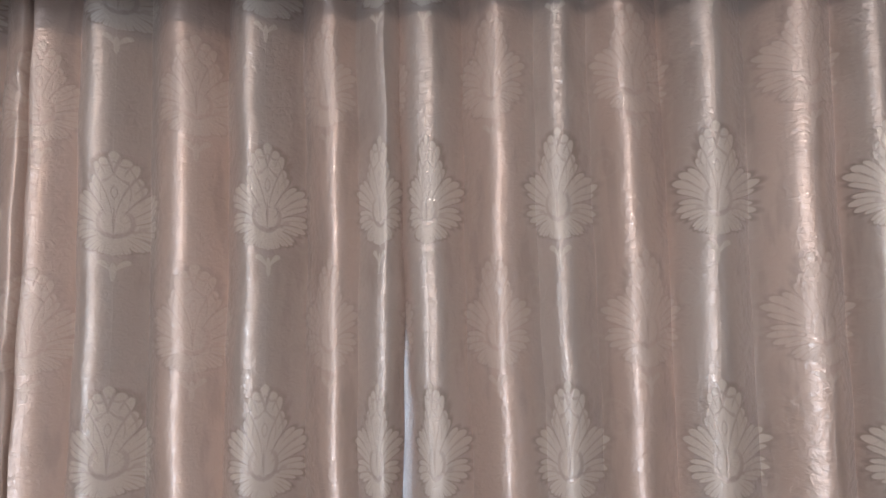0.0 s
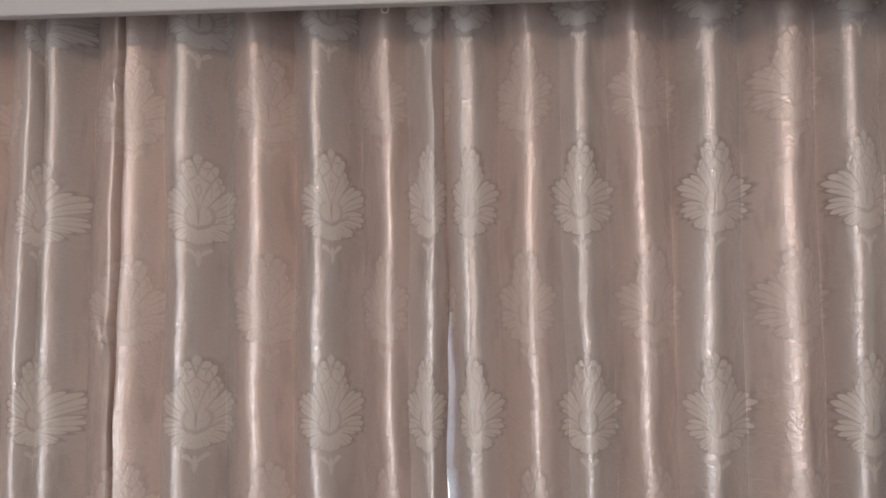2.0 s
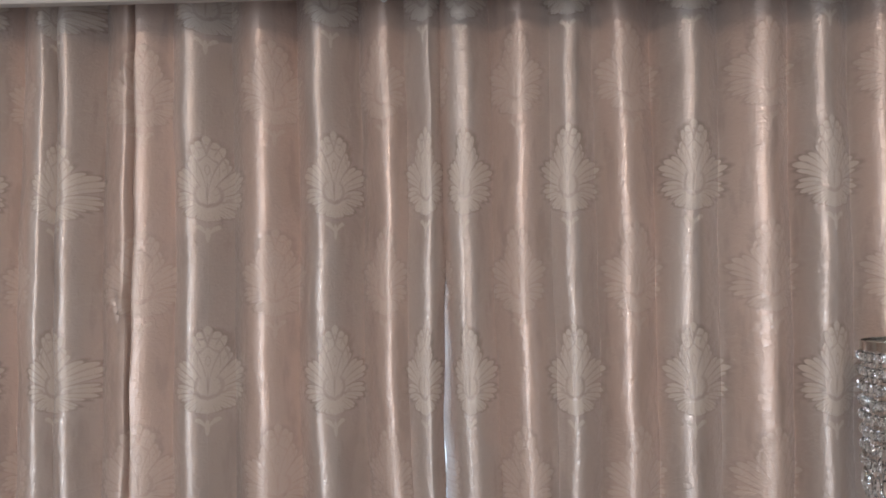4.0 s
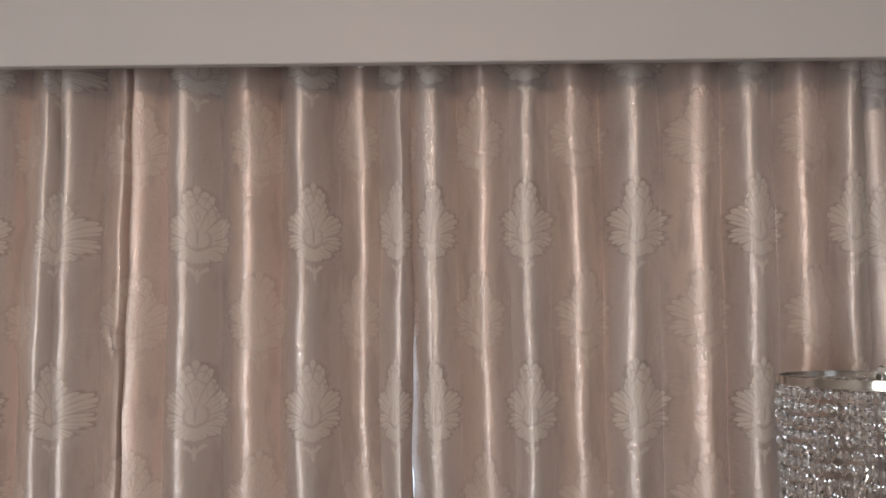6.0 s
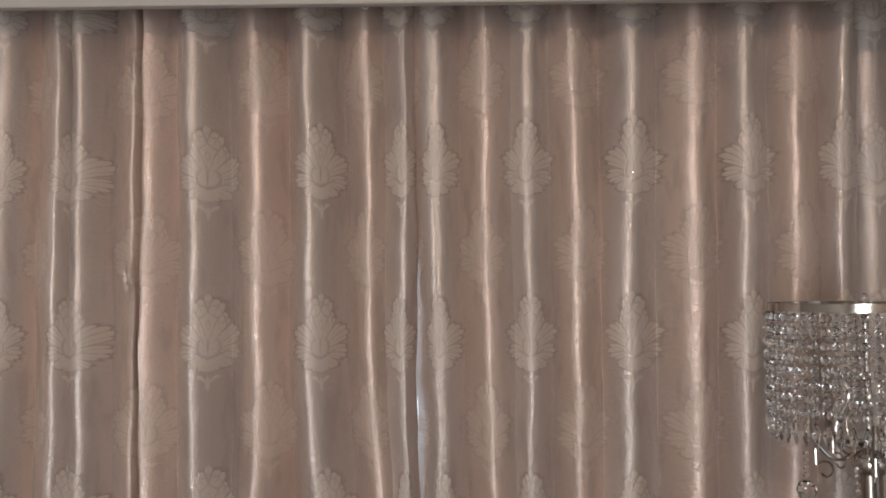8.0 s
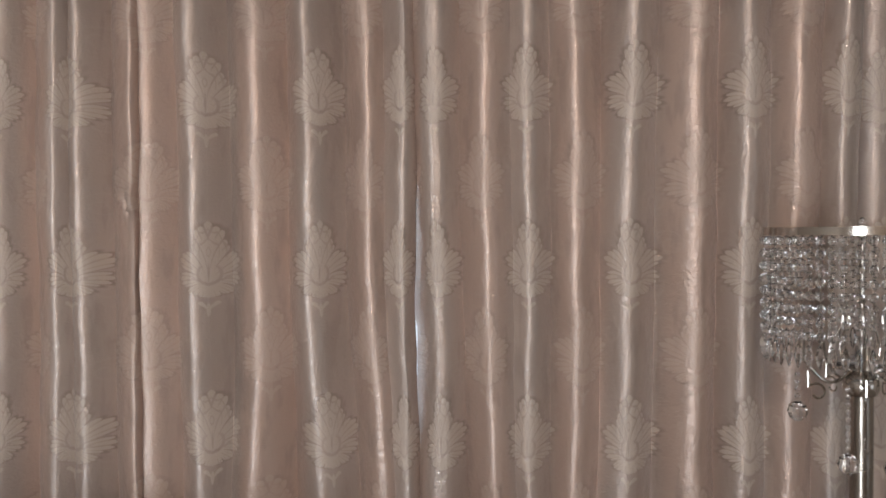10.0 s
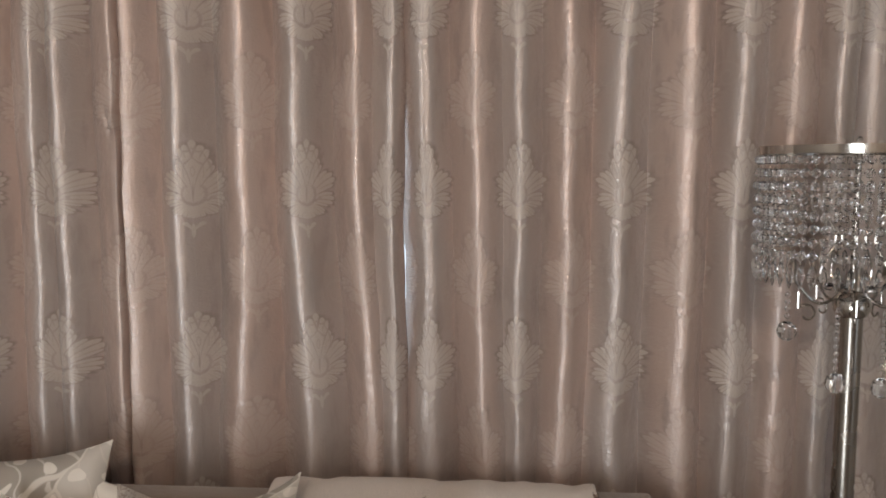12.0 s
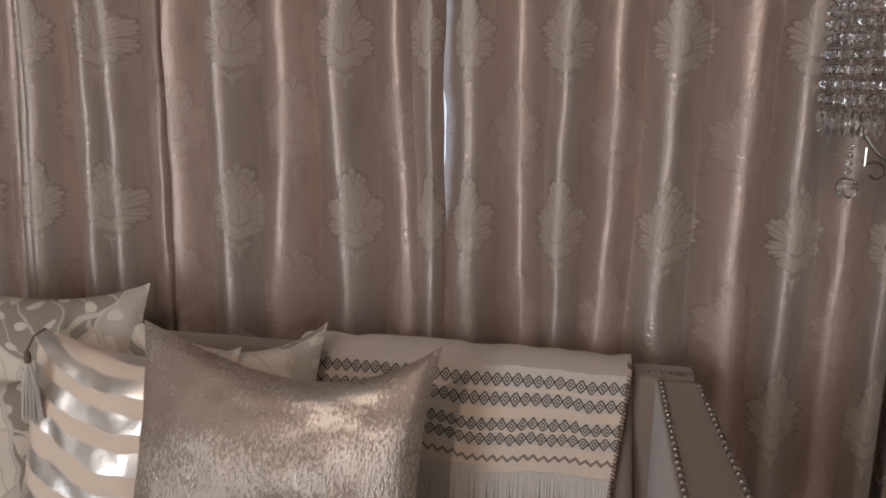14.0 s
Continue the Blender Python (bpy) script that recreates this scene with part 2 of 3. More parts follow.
def leaf_print(name, ground, pale):
    """Large pale fern leaves with veins on a taupe ground."""
    m, k, b, tc = material(name)
    warp = k.noise(tc.outputs["UV"], 2.0, 2)
    bend = k.put("ShaderNodeTexNoise")
    k.feed(bend.inputs["Vector"], tc.outputs["UV"])
    bend.inputs["Scale"].default_value = 3.0
    shift = k.put("ShaderNodeVectorMath", operation="MULTIPLY_ADD")
    k.feed(shift.inputs[0], bend.outputs["Color"])
    shift.inputs[1].default_value = (0.28, 0.28, 0.0)
    k.feed(shift.inputs[2], tc.outputs["UV"])
    mp = k.stretch(shift.outputs[0], 1.0, 1.0, 1.0)
    vo = k.put("ShaderNodeTexVoronoi", feature="F1")
    k.feed(vo.inputs["Vector"], mp)
    vo.inputs["Scale"].default_value = 2.6
    ed = k.put("ShaderNodeTexVoronoi", feature="DISTANCE_TO_EDGE")
    k.feed(ed.inputs["Vector"], mp)
    ed.inputs["Scale"].default_value = 2.6
    sc = k.put("ShaderNodeSeparateColor")
    k.feed(sc.inputs[0], vo.outputs["Color"])
    pick = V(k, sc.outputs[0]).more(0.52)
    sx = k.put("ShaderNodeSeparateXYZ")
    k.feed(sx.inputs[0], mp)
    x, y = V(k, sx.outputs[0]), V(k, sx.outputs[1])
    slant = x * 30.0 + y * 20.0 + warp * 6.0
    spots = k.smooth(slant.sin() * (x * 15.0 - y * 26.0 + warp * 6.0).sin(), 0.55, 0.66)
    ribs = k.smooth((x * 48.0 + y * 34.0 + warp * 9.0).sin(), 0.93, 0.985)
    rim = k.smooth(V(k, ed.outputs["Distance"]), 0.010, 0.022)
    tone = V(k, sc.outputs[1])
    mask = (pick * rim - pick * ribs * 0.35).max((1.0 - pick) * (spots * 0.85).max(ribs * 0.55) * rim).max((1.0 - rim) * 0.75)
    mask = mask.max(tone.more(0.7) * 0.45)
    fine = k.noise(tc.outputs["Object"], 600.0, 2)
    k.feed(b.inputs["Base Color"], k.mix(mask, ground, pale))
    k.feed(b.inputs["Normal"], k.bump(fine, 0.35, 0.0012))
    b.inputs["Roughness"].default_value = 0.8
    b.inputs["Sheen Weight"].default_value = 0.2
    return m


def foil_stripes(name):
    """Cream cloth with curved silver foil stripes."""
    m, k, b, tc = material(name)
    sx = k.put("ShaderNodeSeparateXYZ")
    k.feed(sx.inputs[0], tc.outputs["UV"])
    x, y = V(k, sx.outputs[0]), V(k, sx.outputs[1])
    warp = k.noise(k.stretch(tc.outputs["UV"], 2.2, 3.0, 1.0), 1.0, 2)
    band = (y * 40.0 + x * 17.0 - (x - 1.3) * (x - 1.3) * 14.0 + warp * 5.0).sin()
    taper = k.noise(k.stretch(tc.outputs["UV"], 3.0, 7.0, 1.0), 1.0, 2)
    foil = k.smooth(band + (taper - 0.5) * 1.5, -0.02, 0.06)
    wear = k.noise(tc.outputs["Object"], 60.0, 4)
    k.feed(b.inputs["Base Color"], k.mix(foil, (0.72, 0.605, 0.505), (0.80, 0.76, 0.72)))
    k.feed(b.inputs["Metallic"], foil * 0.95)
    k.feed(b.inputs["Roughness"], k.smooth(foil, 0.0, 1.0, 0.8, 0.36) + wear * 0.10)
    crumple = k.noise(tc.outputs["Object"], 42.0, 4)
    k.feed(b.inputs["Normal"], k.bump(crumple, 0.35, 0.004))
    return m


def crackled_foil(name):
    """Taupe cloth under worn, crackled champagne foil."""
    m, k, b, tc = material(name)
    sx = k.put("ShaderNodeSeparateXYZ")
    k.feed(sx.inputs[0], tc.outputs["Object"])
    x, z = V(k, sx.outputs[0]), V(k, sx.outputs[2])
    patch = k.noise(k.stretch(tc.outputs["UV"], 2.4, 2.8, 1.0), 1.0, 5, 0.6)
    speck = k.noise(k.stretch(tc.outputs["Object"], 240.0, 240.0, 115.0), 1.0, 3, 0.65)
    flake = k.noise(k.stretch(tc.outputs["Object"], 120.0, 120.0, 62.0), 1.0, 3, 0.6)
    upper = k.smooth(z + (patch - 0.5) * 0.5 - x * 0.15, -0.02, 0.16)  # rises towards the top edge: less foil and weaker speck relief there
    foil = k.smooth(patch * 0.9 + speck * 0.55 - upper * 0.10, 0.63, 0.74)
    ash = k.noise(tc.outputs["UV"], 4.0, 3)
    tone = k.mix(ash, (0.55, 0.475, 0.415), (0.66, 0.61, 0.56))
    k.feed(b.inputs["Base Color"], k.mix(foil, (0.36, 0.285, 0.235), tone))
    k.feed(b.inputs["Metallic"], 0.45 + foil * 0.45)
    k.feed(b.inputs["Roughness"], 0.50 - foil * 0.15)
    k.feed(b.inputs["Normal"], k.bump(flake, 0.30, 0.003, k.bump(speck * (1.0 - upper * 0.6), 0.9, 0.0042)))
    return m


def woven_throw(name):
    """Pale woven throw: bands of dark lozenges, cream stripes and pale threads at the foot. UV is in metres: across, down."""
    m, k, b, tc = material(name)
    sx = k.put("ShaderNodeSeparateXYZ")
    k.feed(sx.inputs[0], tc.outputs["UV"])
    x, y = V(k, sx.outputs[0]), V(k, sx.outputs[1]) - 0.038

    def band(lo, hi):
        return y.more(lo) * y.less(hi)

    def lozenge(pitch, lo, rows):
        fx = ((x / pitch).frac() - 0.5).abs()
        fy = (((y - lo) / rows).frac() - 0.5).abs()
        d = fx + fy
        out = k.smooth((d - 0.5).abs(), 0.075, 0.13, 1.0, 0.0)
        eye = k.smooth((d - 0.2).abs(), 0.05, 0.10, 1.0, 0.0)
        return out.max(eye)

    dark = lozenge(0.0205, 0.015, 0.025) * band(0.015, 0.040)
    dark = dark.max(lozenge(0.0205, 0.050, 0.025) * band(0.050, 0.075))
    dark = dark.max(lozenge(0.0205, 0.098, 0.022) * band(0.096, 0.120))
    dark = dark.max(lozenge(0.0205, 0.124, 0.022) * band(0.124, 0.147))
    zig = ((y - 0.172) + (((x / 0.0205).frac() - 0.5).abs() - 0.25) * 0.018).abs()
    dark = dark.max(k.smooth(zig, 0.0022, 0.0045, 0.8, 0.0))
    cream = band(0.077, 0.096).max(band(0.149, 0.199)).max(band(0.0425, 0.0475)).max(band(0.1205, 0.1235))
    warp = k.noise(k.stretch(tc.outputs["UV"], 420.0, 60.0, 1.0), 1.0, 2)
    weft = k.noise(k.stretch(tc.outputs["UV"], 60.0, 420.0, 1.0), 1.0, 2)
    base = k.mix(cream, (0.66, 0.585, 0.52), (0.78, 0.65, 0.53))
    base = k.mix(warp * 0.4, base, (0.34, 0.31, 0.29))
    k.feed(b.inputs["Base Color"], k.mix(dark * 0.92, base, (0.045, 0.038, 0.036)))
    b.inputs["Roughness"].default_value = 0.85
    b.inputs["Sheen Weight"].default_value = 0.25
    k.feed(b.inputs["Normal"], k.bump(warp + weft, 0.7, 0.0016))
    return m


M_LEAF = leaf_print("leaf_print", (0.29, 0.248, 0.207), (0.66, 0.60, 0.525))
M_STRIPE = foil_stripes("foil_stripes")
M_FOIL = crackled_foil("crackled_foil")
M_THROW = woven_throw("woven_throw")
M_TASSEL = plain("tassel_thread", (0.55, 0.52, 0.49), 0.5, 0.0, 0.25, 60, 0.4, 500)
M_THREAD = plain("fringe_thread", (0.56, 0.52, 0.48), 0.6, 0, 0.25, 90, 0.3, 600)
M_KNOT = plain("tassel_knot", (0.16, 0.10, 0.075), 0.6, 0, 0.2, 60, 0.3)
M_NAIL = plain("nickel_nail", (0.26, 0.225, 0.195), 0.36, 1.0, 0.1, 60, 0.05)

# ---- building kit ----
def part(name, bm, mat, parent=None, label="", smooth=True, m=None):
    me = bpy.data.meshes.new(name)
    bm.normal_update()
    bm.to_mesh(me)
    bm.free()
    if mat:
        me.materials.append(mat)
    if smooth:
        me.polygons.foreach_set("use_smooth", [True] * len(me.polygons))
        me.set_sharp_from_angle(angle=radians(40))
    ob = new(name, me)
    if m is not None:
        ob.matrix_basis = m
    if parent is not None:
        ob.parent = parent
    if label:
        ob["label"] = label
    return ob


def box_bm(x0, y0, z0, x1, y1, z1, bevel=0.0, seg=2, bm=None):
    bm = bm or bmesh.new()
    made = bmesh.ops.create_cube(bm, size=1.0)["verts"]
    for v in made:
        v.co = Vector((x0 + (v.co.x + 0.5) * (x1 - x0), y0 + (v.co.y + 0.5) * (y1 - y0), z0 + (v.co.z + 0.5) * (z1 - z0)))
    if bevel:
        edges = list({e for v in made for e in v.link_edges})
        bmesh.ops.bevel(bm, geom=edges, offset=bevel, segments=seg, affect="EDGES", profile=0.5)
    return bm


def lathe_bm(profile, turns=24, bm=None):
    """A turned solid from (radius, height) pairs."""
    bm = bm or bmesh.new()
    rings = []
    for r, z in profile:
        rings.append([bm.verts.new((r * math.cos(2 * math.pi * i / turns), r * math.sin(2 * math.pi * i / turns), z)) for i in range(turns)])
    for a, b in zip(rings, rings[1:]):
        for i in range(turns):
            j = (i + 1) % turns
            bm.faces.new((a[i], a[j], b[j], b[i]))
    bm.faces.new(rings[0][::-1])
    bm.faces.new(rings[-1])
    return bm


def tube_bm(points, radius, sides=8, bm=None):
    """A round bar along a line of points."""
    bm = bm or bmesh.new()
    pts = [Vector(p) for p in points]
    rings = []
    side = None
    for i, p in enumerate(pts):
        d = (pts[min(i + 1, len(pts) - 1)] - pts[max(i - 1, 0)]).normalized()
        if side is None:
            side = d.orthogonal().normalized()
        side = (side - d * side.dot(d)).normalized()
        up = d.cross(side)
        rings.append([bm.verts.new(p + radius * (math.cos(2 * math.pi * j / sides) * side + math.sin(2 * math.pi * j / sides) * up)) for j in range(sides)])
    for a, b in zip(rings, rings[1:]):
        for j in range(sides):
            q = (j + 1) % sides
            bm.faces.new((a[j], a[q], b[q], b[j]))
    bm.faces.new(rings[0][::-1])
    bm.faces.new(rings[-1])
    return bm


def thing(name, label, category, at=(0, 0, 0), group="", kind=""):
    ob = new(name)
    ob.location = at
    ob.empty_display_size = 0.05
    return tagged(ob, label, category, group, kind)


# ---- structure ----
# room: x -3..3, y -3.5..1.48, floor to ceiling 2.72
def structure(name, bm, mat, label, smooth=False):
    return tagged(part(name, bm, mat, None, "", smooth), label, name.split("_")[0], "", "structure")


structure("floor", box_bm(-3.1, -3.6, -0.1, 3.1, 1.6, 0.0), M_FLOOR, "beige polished floor tiles across the room")
structure("ceiling", box_bm(-3.1, -3.6, 2.72, 3.1, 1.6, 2.82), M_CEIL, "plain white painted plaster ceiling")
bm = box_bm(-3.1, 1.48, 0, -1.45, 1.6, 2.72)
box_bm(1.20, 1.48, 0, 3.1, 1.6, 2.72, bm=bm)
box_bm(-1.45, 1.48, 0, 1.20, 1.6, 0.35, bm=bm)
box_bm(-1.45, 1.48, 2.62, 1.20, 1.6, 2.72, bm=bm)
structure("wall_north", bm, M_WALL, "beige painted wall round the wide window")
structure("backdrop", box_bm(-9, 6.0, -2.0, 9, 6.1, 7.0), M_SKY, "pale bluish daylight outside the window")
structure("wall_west", box_bm(-3.1, -3.5, 0, -3.0, 1.48, 2.72), M_WALL, "beige painted side wall")
structure("wall_east", box_bm(3.0, -3.5, 0, 3.1, 1.48, 2.72), M_WALL, "beige painted side wall")
bm = box_bm(-3.1, -3.6, 0, -1.90, -3.5, 2.72)
box_bm(-0.80, -3.6, 0, 3.1, -3.5, 2.72, bm=bm)
box_bm(-1.90, -3.6, 2.28, -0.80, -3.5, 2.72, bm=bm)
structure("wall_south", bm, M_WALL, "beige painted wall with a glazed door opening")

win = thing("window_1", "wide white framed window behind the curtains", "window", (0, 1.54, 0), "", "structure")
bm = bmesh.new()
for x in (-1.43, -0.56, 0.31, 1.17):
    box_bm(x - 0.03, -0.03, 0.36, x + 0.03, 0.03, 2.61, 0.005, 1, bm)
for z in (0.39, 2.58):
    box_bm(-1.39, -0.028, z - 0.03, 1.14, 0.028, z + 0.03, 0.005, 1, bm)
part("window_frame", bm, M_FRAME, win, "", False)
for x0, x1 in ((-1.40, -0.59), (-0.53, 0.28), (0.34, 1.14)):
    p = part("pane", box_bm(x0, -0.003, 0.42, x1, 0.003, 2.55), M_PANE, win, "", False)
    p.visible_shadow = False

# ---- pelmet ----
pel = tagged(part("pelmet", box_bm(-2.4, -0.011, 0.0, 2.4, 0.011, 0.405, 0.002, 1), M_PELMET, None, "", False,
                  Matrix.Translation((0, 1.118, 2.312)) @ pose(0, 0, 0, 0, 1.2, 0)),
             "smooth taupe painted pelmet board above the curtains", "pelmet", "", "structure")

# ---- curtains ----
REPEAT = 0.381
FLOWER_Z = 1.992  # middle of one row of flowers


def ridge_x(levels, z):
    top, mid, low = levels
    if z >= 1.5:
        f = min((z - 1.5) / 0.8, 1.15)
        return mid + (top - mid) * f
    f = min((1.5 - z) / 0.45, 1.35)
    f = f if f < 1 else 1 + (f - 1) * 0.4
    return mid + (low - mid) * f


def curtain(name, label, ridges, columns, front, deep, z0, z1, seed, edge_l, edge_r, parted=0.0, sharp=(), tucks=(), steps=22, rows=190):
    """A hanging cloth: ridges give where each fold comes forward at three heights, columns where the rows of flowers fall."""
    n = len(ridges)
    rnd = random.Random(seed)
    depth = [rnd.uniform(0.85, 1.15) * deep for _ in range(n)]
    crease = [rnd.uniform(0.42, 0.60) for _ in range(n)]
    keep = {s[0] for s in sharp}
    for i, c, d in sharp:
        crease[i], depth[i] = c, d
    crease = [max(2, round(c * steps)) / steps for c in crease]
    lead = [rnd.uniform(-0.006, 0.006) for _ in range(n)]
    wob = [rnd.uniform(0, 6.28) for _ in range(n)]
    mid_x = [ridge_x(r, 1.9) for r in ridges]
    bm = bmesh.new()
    uv = bm.loops.layers.uv.new("UVMap")
    cols = [(i, j / steps) for i in range(n - 1) for j in range(steps)] + [(n - 1, 0.0)]
    phase = []
    for i, f in cols:
        x = mid_x[i] if i == n - 1 else mid_x[i] + (mid_x[i + 1] - mid_x[i]) * f
        phase.append(float(np.interp(x, [c[0] for c in columns], [c[1] for c in columns])))
    grid = []
    for q in range(rows + 1):
        z = z0 + (z1 - z0) * q / rows
        xs = [ridge_x(r, z) + 0.0025 * math.sin(z * 9 + wob[i]) + 0.0012 * math.sin(z * 31 + 2 * wob[i]) for i, r in enumerate(ridges)]
        if parted:
            xs[0] += parted * max(0.0, math.sin(math.pi * min(max((z - 1.19) / 0.72, 0), 1) ** 0.72)) * (0.86 + 0.12 * math.sin(z * 19) + 0.06 * math.sin(z * 61))
        line = []
        for i, f in cols:
            if i == n - 1:
                x, y = xs[i], front + lead[i]
            else:
                gap = xs[i + 1] - xs[i]
                c = crease[i]
                x = xs[i] + gap * f
                if f < c and c > 0.6:
                    w = (f / c) ** 0.5
                else:
                    p = 0.5 * f / c if f < c else 0.5 + 0.5 * (f - c) / (1 - c)
                    w = 1 - math.cos(math.pi * (0.5 - math.sqrt((p - 0.5) ** 2 + 0.0003)))
                d = depth[i] * (1.0 if i in keep else min(1.45, max(0.35, (gap / 0.112) ** 1.6))) * (0.9 + 0.1 * math.sin(z * 2.1 + wob[i]))
                y = front + lead[i] * (1 - f) + lead[i + 1] * f + d * w
                y += 0.005 * min(1, 4 * f * (1 - f)) * noise.noise(Vector((x * 14, seed * 3.1, z * 2.6)))
            for tx, tz, ts in tucks:
                y -= ts * math.exp(-((x - tx - 0.25 * (z - tz)) / 0.011) ** 2 - ((z - tz) / 0.028) ** 2)
                y += 1.4 * ts * math.exp(-((x - tx + 0.016 + 0.3 * (z - tz)) / 0.006) ** 2 - ((z - tz + 0.01) / 0.03) ** 2)
            if i == 0:
                y += edge_l * (1 - f) ** 2
            if i >= n - 2:
                t = f if i == n - 2 else 1.0
                y += edge_r * t * t
            line.append(bm.verts.new((x, y, z)))
        grid.append(line)
    for q in range(rows):
        for c in range(len(cols) - 1):
            face = bm.faces.new((grid[q][c], grid[q][c + 1], grid[q + 1][c + 1], grid[q + 1][c]))
            for loop, (qq, cc) in zip(face.loops, ((q, c), (q, c + 1), (q + 1, c + 1), (q + 1, c))):
                z = z0 + (z1 - z0) * qq / rows
                loop[uv].uv = (phase[cc], (z - FLOWER_Z) / REPEAT)
    ob = part(name, bm, M_CURTAIN)
    thick = ob.modifiers.new("cloth", "SOLIDIFY")
    thick.thickness, thick.offset = 0.0015, 1.0
    return tagged(ob, label, "curtain", "curtains of the window")


far_folds = [(-1.46, -1.46, -1.45), (-1.34, -1.345, -1.34), (-1.22, -1.225, -1.23), (-1.10, -1.11, -1.125), (-1.00, -1.00, -1.00)]
far_columns = [(-1.46, 0.0), (-1.0, 2.0)]
left_folds = [(-1.052, -1.060, -1.085), (-1.016, -1.024, -1.039), (-0.886, -0.892, -0.896),
              (-0.836, -0.829, -0.820), (-0.702, -0.700, -0.702), (-0.678, -0.683, -0.682), (-0.574, -0.566, -0.558), (-0.430, -0.417, -0.438),
              (-0.307, -0.300, -0.274), (-0.173, -0.160, -0.130), (-0.083, -0.088, -0.079), (-0.062, -0.065, -0.060)]
left_columns = [(-1.09, -0.4), (-1.01, 0.0), (-0.935, 0.5), (-0.86, 1.0), (-0.71, 1.4), (-0.665, 1.5), (-0.536, 2.0),
                (-0.396, 2.5), (-0.276, 3.0), (-0.175, 3.5), (-0.095, 4.0), (-0.06, 4.3)]
right_folds = [(-0.085, -0.084, -0.080), (-0.019, -0.010, 0.002), (0.091, 0.097, 0.119), (0.186, 0.187, 0.188), (0.285, 0.294, 0.279),
               (0.419, 0.400, 0.397), (0.554, 0.545, 0.543), (0.662, 0.647, 0.641), (0.769, 0.747, 0.736), (0.866, 0.835, 0.822),
               (0.905, 0.890, 0.868)]
right_columns = [(-0.06, -0.35), (-0.02, 0.0), (0.084, 0.5), (0.181, 1.0), (0.302, 1.5), (0.409, 2.0), (0.551, 2.5), (0.662, 3.0),
                 (0.772, 3.5), (0.853, 4.0), (0.90, 4.2)]
side_folds = [(0.880, 0.876, 0.870), (0.988, 0.990, 0.992), (1.105, 1.115, 1.115)]
side_columns = [(0.87, -0.45), (0.985, 0.0), (1.07, 0.4)]
CLOTH = "beige pink satin damask curtain with pale flowers, hanging in folds"
curtain("curtain", CLOTH, far_folds, far_columns, 1.30, 0.045, 0.02, 2.44, 14, 0.0, 0.02)
curtain("curtain", CLOTH, left_folds, left_columns, 1.235, 0.058, 0.02, 2.44, 3, 0.02, 0.03, sharp=((2, 0.5, 0.036), (10, 0.5, 0.0)),
        tucks=((-0.705, 1.765, 0.010), (-0.698, 2.235, 0.008)))
curtain("curtain", CLOTH, right_folds, right_columns, 1.235, 0.058, 0.02, 2.44, 8, 0.068, 0.05, parted=0.021, sharp=((0, 0.5, 0.0), (9, 0.5, 0.0)))

curtain("curtain", "beige pink satin damask curtain hanging in the shade behind the lamp", side_folds, side_columns, 1.375, 0.045, 0.02, 2.44, 27, 0.12, 0.06, sharp=((0, 0.5, 0.0), (1, 0.5, 0.012)))

# hooks that show under the pelmet
for hx, hz in ((-0.170, 2.352), (0.286, 2.358), (0.092, 2.360)):
    bm = bmesh.new()
    tube_bm([(0.0065 * math.cos(w * 0.42), 0.0, 0.0065 * math.sin(w * 0.42)) for w in range(15)] + [(0.006, 0.004, 0.014), (0.004, 0.006, 0.03)], 0.0016, 6, bm)
    tagged(part("curtain_hook", bm, M_FRAME, None, "", True, Matrix.Translation((hx, 1.226, hz))),
           "small pale plastic hook on the curtain heading", "curtain hook", "hooks of the curtains")

# ---- sofa ----
sofa = thing("sofa", "grey upholstered sofa with a nail-studded end, before the curtains", "sofa", (0, 0, 0))


def slab(name, rings, bevel, mat, parent, seg=3):
    """A solid from two four-cornered faces, front and back, with rounded edges."""
    bm = bmesh.new()
    f = [bm.verts.new(p) for p in rings[0]]
    k = [bm.verts.new(p) for p in rings[1]]
    bm.faces.new(f)
    bm.faces.new(k[::-1])
    for i in range(4):
        j = (i + 1) % 4
        bm.faces.new((f[j], f[i], k[i], k[j]))
    bmesh.ops.recalc_face_normals(bm, faces=bm.faces)
    bmesh.ops.bevel(bm, geom=list(bm.edges), offset=bevel, segments=seg, affect="EDGES", profile=0.5)
    return part(name, bm, mat, parent)


slab("backrest", [[(-1.60, 0.93, 0.30), (0.388, 0.93, 0.30), (0.348, 1.085, 0.968), (-1.60, 1.085, 0.968)],
                  [(-1.60, 1.19, 0.30), (0.348, 1.19, 0.30), (0.348, 1.175, 0.968), (-1.60, 1.175, 0.968)]], 0.022, M_SOFA, sofa)
slab("corner_cap", [[(0.350, 1.095, 0.30), (0.470, 1.095, 0.30), (0.466, 1.10, 0.972), (0.350, 1.10, 0.972)],
                    [(0.350, 1.19, 0.30), (0.470, 1.19, 0.30), (0.466, 1.18, 0.972), (0.350, 1.18, 0.972)]], 0.008, M_SOFA, sofa)
slab("arm", [[(0.405, 0.28, 0.10), (0.535, 0.28, 0.10), (0.535, 0.28, 0.945), (0.405, 0.28, 0.945)],
             [(0.390, 1.094, 0.10), (0.478, 1.094, 0.10), (0.478, 1.094, 0.971), (0.390, 1.094, 0.971)]], 0.010, M_SOFA, sofa)
slab("arm", [[(-1.75, 0.28, 0.10), (-1.62, 0.28, 0.10), (-1.62, 0.28, 0.945), (-1.75, 0.28, 0.945)],
             [(-1.70, 1.19, 0.10), (-1.61, 1.19, 0.10), (-1.61, 1.19, 0.960), (-1.70, 1.19, 0.960)]], 0.010, M_SOFA, sofa)
